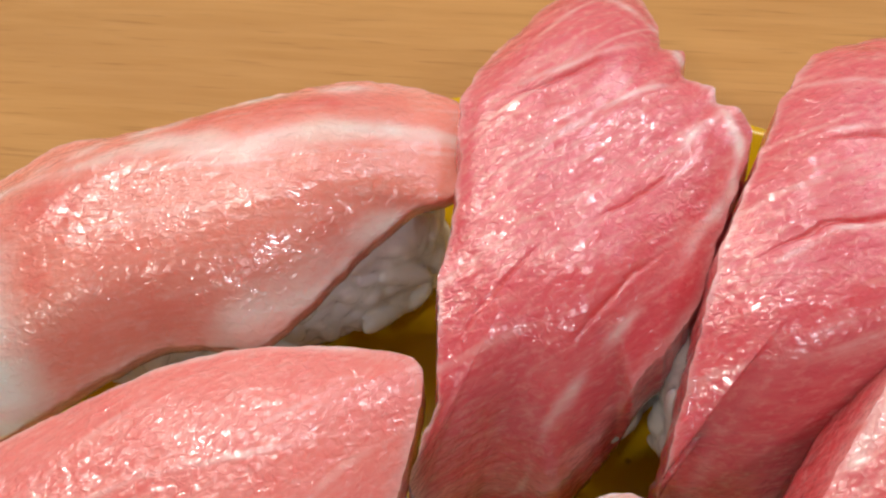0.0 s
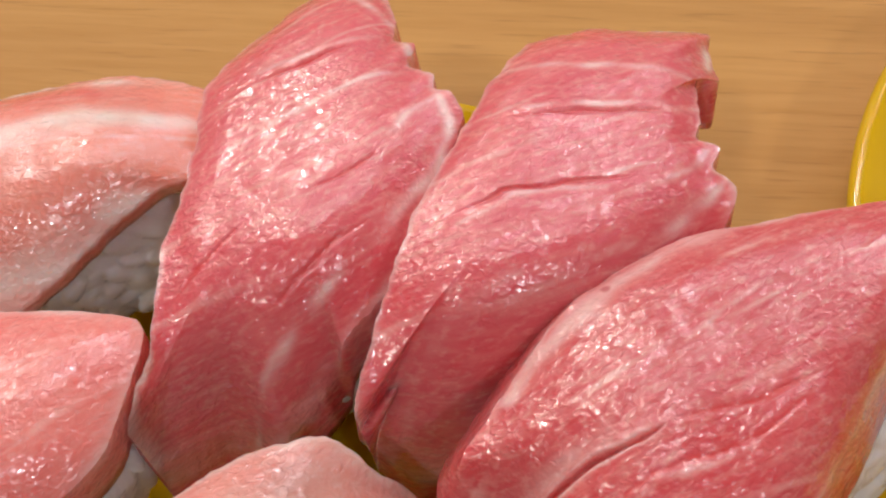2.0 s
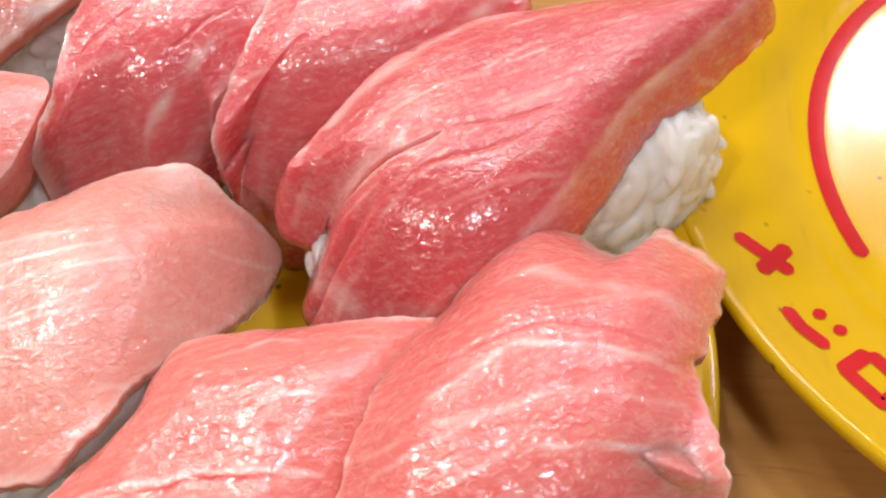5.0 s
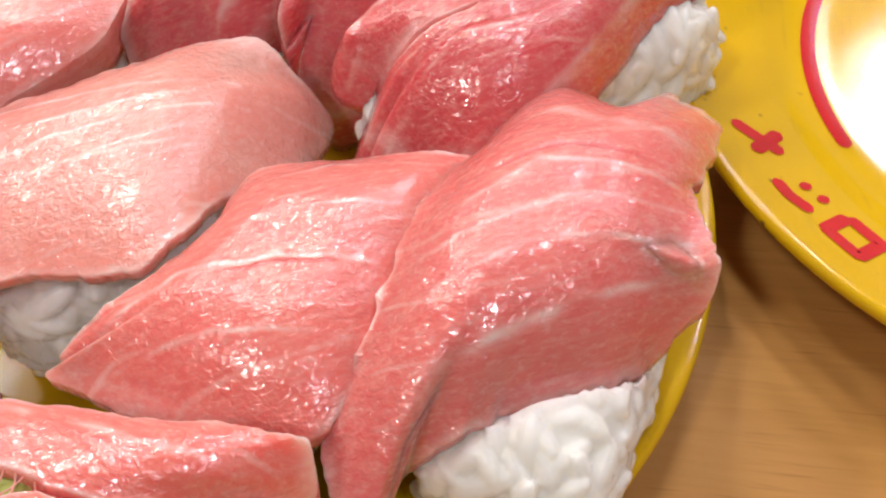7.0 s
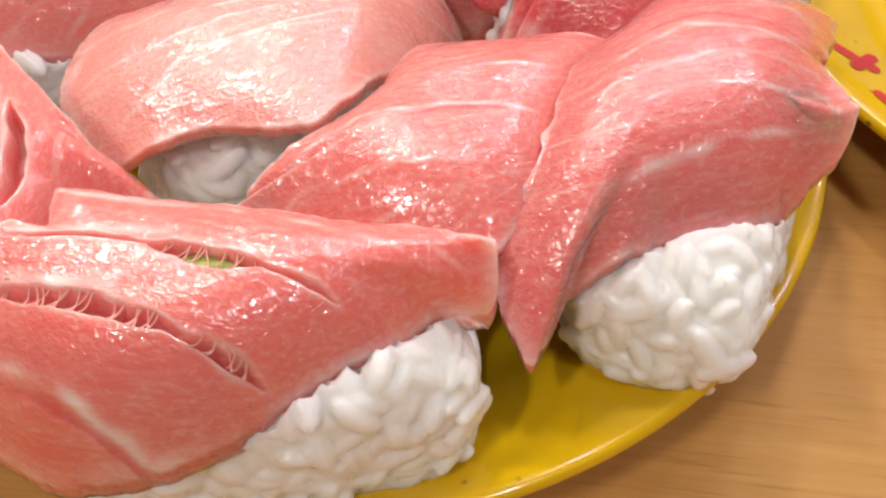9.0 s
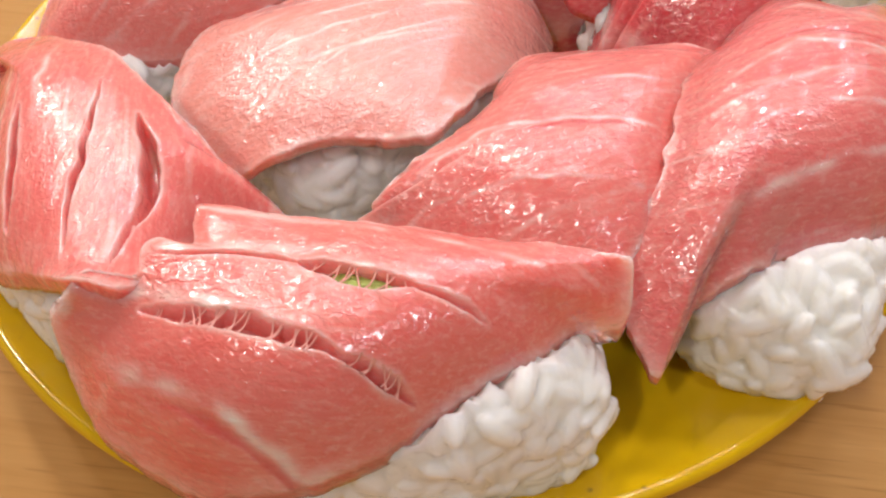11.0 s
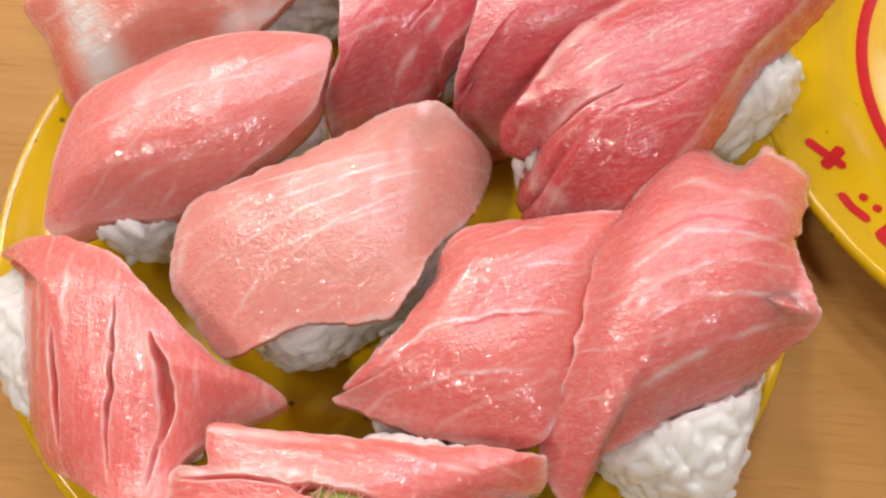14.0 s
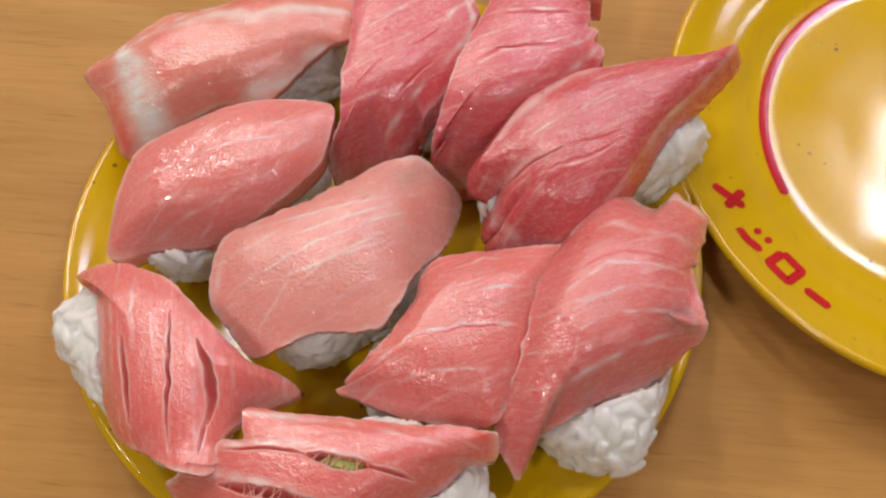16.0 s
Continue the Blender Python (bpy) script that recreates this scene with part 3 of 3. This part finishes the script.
    # a crisp knife edge round the top
    ends = np.empty(len(me.edges) * 2, np.int32)
    me.edges.foreach_get("vertices", ends)
    rim = (ends.reshape(-1, 2) // n == rings - 1).all(1)
    if thick > 6:
        me.attributes.new("sharp_edge", "BOOLEAN", "EDGE").data.foreach_set("value", rim)
    at = me.attributes.new("fat", "FLOAT", "POINT")
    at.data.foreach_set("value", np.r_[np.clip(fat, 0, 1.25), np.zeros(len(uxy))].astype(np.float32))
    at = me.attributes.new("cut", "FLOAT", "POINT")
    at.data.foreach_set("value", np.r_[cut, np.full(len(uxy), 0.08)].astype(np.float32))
    return me


def slice_cover(spec):
    """A function that gives the slice's height over points of the table, or infinity beside it."""
    o, _ = closed_curve(spec["outline"], 330)
    c = o[:, :2].mean(0)
    ang = np.arctan2(*(o[:, :2] - c).T[::-1])
    k = np.argsort(ang)
    ang, rad, hz = ang[k], np.hypot(*(o[:, :2] - c).T)[k], o[k, 2]
    ca, sa = math.cos(radians(spec["turn"])), math.sin(radians(spec["turn"]))

    def height(xy):
        d = xy - np.array(spec["place"])
        u, v = d[:, 0] * ca + d[:, 1] * sa - c[0], -d[:, 0] * sa + d[:, 1] * ca - c[1]
        a = np.arctan2(v, u)
        r = np.hypot(u, v) / np.interp(a, ang, rad, period=2 * math.pi)
        z = spec["top"] - (spec["top"] - np.interp(a, ang, hz, period=2 * math.pi)) * np.clip(r, 0, 1) ** spec["fall"]
        return np.where(r < 1.03, z, 1e9)
    return height


# ---- rice ----
def grain_shape(seg=10, rows=7):
    th, ph = np.linspace(0, 2 * math.pi, seg, endpoint=False), np.linspace(0, math.pi, rows + 2)[1:-1]
    v = [(math.cos(p), math.sin(p) * math.cos(t), math.sin(p) * math.sin(t)) for p in ph for t in th] + [(1, 0, 0), (-1, 0, 0)]
    f = [(i * seg + j, i * seg + (j + 1) % seg, (i + 1) * seg + (j + 1) % seg, (i + 1) * seg + j) for i in range(rows - 1) for j in range(seg)]
    f += [(rows * seg, (j + 1) % seg, j) for j in range(seg)]
    f += [(rows * seg + 1, (rows - 1) * seg + j, (rows - 1) * seg + (j + 1) % seg) for j in range(seg)]
    return np.array(v), f


GRAIN_V, GRAIN_F = grain_shape()


def rice_mesh(length, width, height, seed, place, head, covers):
    """A pressed block of cooked rice: grains lying close over a rounded core."""
    rng = np.random.default_rng(seed)
    half = np.array([length / 2, width / 2, height / 2])
    verts, faces = [], []
    base = 0
    # core
    seg, rows = 80, 44
    th, ph = np.linspace(0, 2 * math.pi, seg, endpoint=False), np.linspace(0.02, math.pi - 0.02, rows)
    dirs = np.array([(math.sin(p) * math.cos(t), math.sin(p) * math.sin(t), math.cos(p)) for p in ph for t in th])

    def skin(d, shrink):
        h = half - shrink
        k = (np.abs(d / h) ** 3.4).sum(1) ** (-1 / 3.4)
        return d * k[:, None]

    def uneven(p):
        # a hand-pressed block bulges and notches
        w = sum(np.sin(p @ rng_w[i] + i) for i in range(5)) / 5
        return p * (1 + 0.075 * w)[:, None]

    rng_w = rng.normal(size=(5, 3)) * 0.16
    core = uneven(skin(dirs, 1.5))
    verts.append(core)
    faces += [(i * seg + j, (i + 1) * seg + j, (i + 1) * seg + (j + 1) % seg, i * seg + (j + 1) % seg) for i in range(rows - 1) for j in range(seg)]
    faces += [tuple(range(seg)), tuple((rows - 1) * seg + j for j in range(seg))[::-1]]
    base = len(core)
    d = rng.normal(size=(5200, 3)) * half
    cand = uneven(skin(d[d[:, 2] > -half[2] * 0.98], 2.0))
    kept = []
    for q in cand:
        if not kept or np.min(np.sum((np.array(kept) - q) ** 2, axis=1)) > 2.7**2:
            kept.append(q)
    spots = np.array(kept)
    normal = np.sign(spots) * np.abs(spots / half) ** 2.4 / half
    normal /= np.linalg.norm(normal, axis=1, keepdims=True)
    for i in range(len(spots)):
        nrm = normal[i]
        t = np.cross(nrm, rng.normal(size=3))
        t = t / np.linalg.norm(t) + nrm * rng.normal() * 0.18
        t /= np.linalg.norm(t)
        b = np.cross(nrm, t)
        b /= np.linalg.norm(b)
        e = np.cross(t, b)
        size = np.array([4.6, 2.1, 1.75]) * rng.uniform(0.8, 1.2) * rng.uniform(0.88, 1.12, 3)
        g = GRAIN_V * size
        g[:, 2] += 0.02 * g[:, 0] ** 2 * rng.normal()
        lift = rng.uniform(-0.9, 0.2) + (0.9 if rng.random() < 0.12 else 0.0)
        verts.append(spots[i] + nrm * lift + g @ np.array([t, b, e]))
        faces += [tuple(k + base for k in f) for f in GRAIN_F]
        base += len(GRAIN_V)
    v = np.vstack(verts)
    v[:, 2] = np.maximum(v[:, 2] + half[2], 0.0)
    # pressed down under the slices that lie on it
    ca, sa = math.cos(radians(head)), math.sin(radians(head))
    xy = np.stack([v[:, 0] * ca - v[:, 1] * sa, v[:, 0] * sa + v[:, 1] * ca], 1) + np.array(place)
    for height_at in covers:
        v[:, 2] = np.minimum(v[:, 2], height_at(xy) - 10.0 - 4.2)
    v[:, 2] = np.maximum(v[:, 2], 0.0)
    return mesh_from("rice", v * U, faces, RICE)


# key: rice middle x, y, heading, length, width, height (units, degrees); label; raggedness, thickness and outward lean of the slice's edge
NIGIRI = {
    "A": (-54, 63, 22, 70, 32, 36, "nigiri with pale pink fatty tuna slice banded with white fat", 0.4, 3.0, -0.6),
    "B": (4, 63, 76, 58, 32, 37, "nigiri with a deep pink tuna slice scored by red cuts", 0.6, 11.0, 1.2),
    "C": (39, 56, 58, 62, 30, 40, "nigiri with a scored rosy tuna slice with frayed pale end", 0.6, 11.0, 0.8),
    "D": (68, 29, 35, 80, 32, 40, "nigiri with a long pointed red tuna slice reaching over the rim", 0.3, 9.5, 4.6),
    "J": (-51, 8, 38, 66, 34, 37, "nigiri with a smooth salmon-pink fatty tuna slice", 0.3, 8.0, -0.4),
    "E": (-7, -17, 40, 62, 35, 36, "nigiri with the palest marbled fatty tuna slice", 0.8, 2.4, -0.6),
    "F": (29, -37, 45, 64, 33, 37, "nigiri with a pink tuna slice crossed by white fat lines", 0.5, 3.2, -0.3),
    "G": (75, -31, 80, 76, 40, 38, "nigiri with a broad pink tuna slice folding over its rice", 1.0, 2.6, -0.4),
    "H": (6, -83, 17, 72, 38, 42, "nigiri with a slit pink tuna slice showing wasabi", 0.45, 4.5, -0.3),
    "I": (-66, -52, -43, 64, 34, 41, "nigiri with a pink tuna slice cut by three open slits", 0.45, 4.5, -0.3),
}
COVERS = [slice_cover(spec) for spec in SLICES.values()]
for seed, (key, (rx, ry, head, length, width, height, label, ragged, thick, flare)) in enumerate(NIGIRI.items()):
    spec = SLICES[key]
    sushi = tagged(new("tuna_nigiri"), label, "sushi", "tuna nigiri on the plate")
    sushi.location = (rx * U, ry * U, 10 * U)
    rice = part("rice", rice_mesh(length, width, height, 40 + seed, (rx, ry), head, COVERS), sushi, "white pressed sushi rice with glossy grains")
    rice.rotation_euler = (0, 0, radians(head))
    fuse = rice.modifiers.new("fuse", "REMESH")
    fuse.mode, fuse.voxel_size, fuse.use_smooth_shade = "VOXEL", 0.00027, True
    soften = rice.modifiers.new("soften", "SMOOTH")
    soften.factor, soften.iterations = 0.5, 1
    tagged(rice, kind="stuff")
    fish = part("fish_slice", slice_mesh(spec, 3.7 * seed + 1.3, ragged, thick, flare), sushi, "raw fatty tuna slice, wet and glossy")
    px, py = spec["place"]
    fish.matrix_parent_inverse = Matrix.Identity(4)
    fish.location = ((px - rx) * U, (py - ry) * U, -10 * U)
    fish.rotation_euler = (0, 0, radians(spec["turn"]))
    fish.color = (*spec["tint"], 1)
    if key != "H":
        continue
    # the slits of this one are bridged by pale strands, and wasabi shows through
    height_at = slice_cover(spec)
    ca, sa = math.cos(radians(spec["turn"])), math.sin(radians(spec["turn"]))
    rng = np.random.default_rng(5)
    deep = [(w, pts) for kind, d, w, pts in spec["lines"] if kind == "s" and d > 2.2]
    for w, pts in deep:
        p = np.array(pts, float)
        for t in np.sort(rng.uniform(0.08, 0.92, 3 + int(0.55 * np.hypot(*(p[-1] - p[0]))))):
            k = t * (len(p) - 1)
            i = int(k)
            q, d = p[i] + (k - i) * (p[i + 1] - p[i]), p[i + 1] - p[i]
            d /= np.linalg.norm(d)
            side = np.array([-d[1], d[0]]) + d * rng.uniform(-0.5, 0.9)
            a, b = q - side * w * 1.15, q + side * w * 1.15
            line = [a + (b - a) * f for f in np.linspace(0, 1, 7)]
            verts, faces = [], []
            for j, m in enumerate(line):
                wx, wy = m[0] * ca - m[1] * sa + px, m[0] * sa + m[1] * ca + py
                z = height_at(np.array([[wx, wy]]))[0] - 0.2 - 1.0 * math.sin(math.pi * j / 6)
                for s in range(5):
                    o = (0.14 + 0.10 * abs(j - 3) / 3) * np.array([math.cos(s * 1.2566), math.sin(s * 1.2566)])
                    verts.append(((wx - rx + o[0] * d[0]) * U, (wy - ry + o[0] * d[1]) * U, (z - 10 + o[1]) * U))
                if j:
                    faces += [((j - 1) * 5 + s, (j - 1) * 5 + (s + 1) % 5, j * 5 + (s + 1) % 5, j * 5 + s) for s in range(5)]
            strand = part("fibre", mesh_from("fibre", verts, faces, STRAND), sushi, "thin pale strand across a slit")
    q = np.array(deep[0][1][1], float)
    wx, wy = q[0] * ca - q[1] * sa + px - rx, q[0] * sa + q[1] * ca + py - ry
    bm = bmesh.new()
    bmesh.ops.create_icosphere(bm, subdivisions=4, radius=1.0)
    for v in bm.verts:
        v.co *= 1 + 0.22 * noise.noise(v.co * 2.3) + 0.08 * noise.noise(v.co * 7)
        v.co = Vector((v.co.x * 6.0, v.co.y * 2.6, v.co.z * 2.2)) * U
    me = bpy.data.meshes.new("wasabi")
    bm.to_mesh(me)
    bm.free()
    me.materials.append(WASABI)
    dab = part("wasabi", me, sushi, "dab of pale green wasabi paste")
    dab.location = (wx * U, wy * U, (spec["top"] - 10 - 4.0) * U)
    dab.rotation_euler = (0, 0, radians(spec["turn"] + 4))
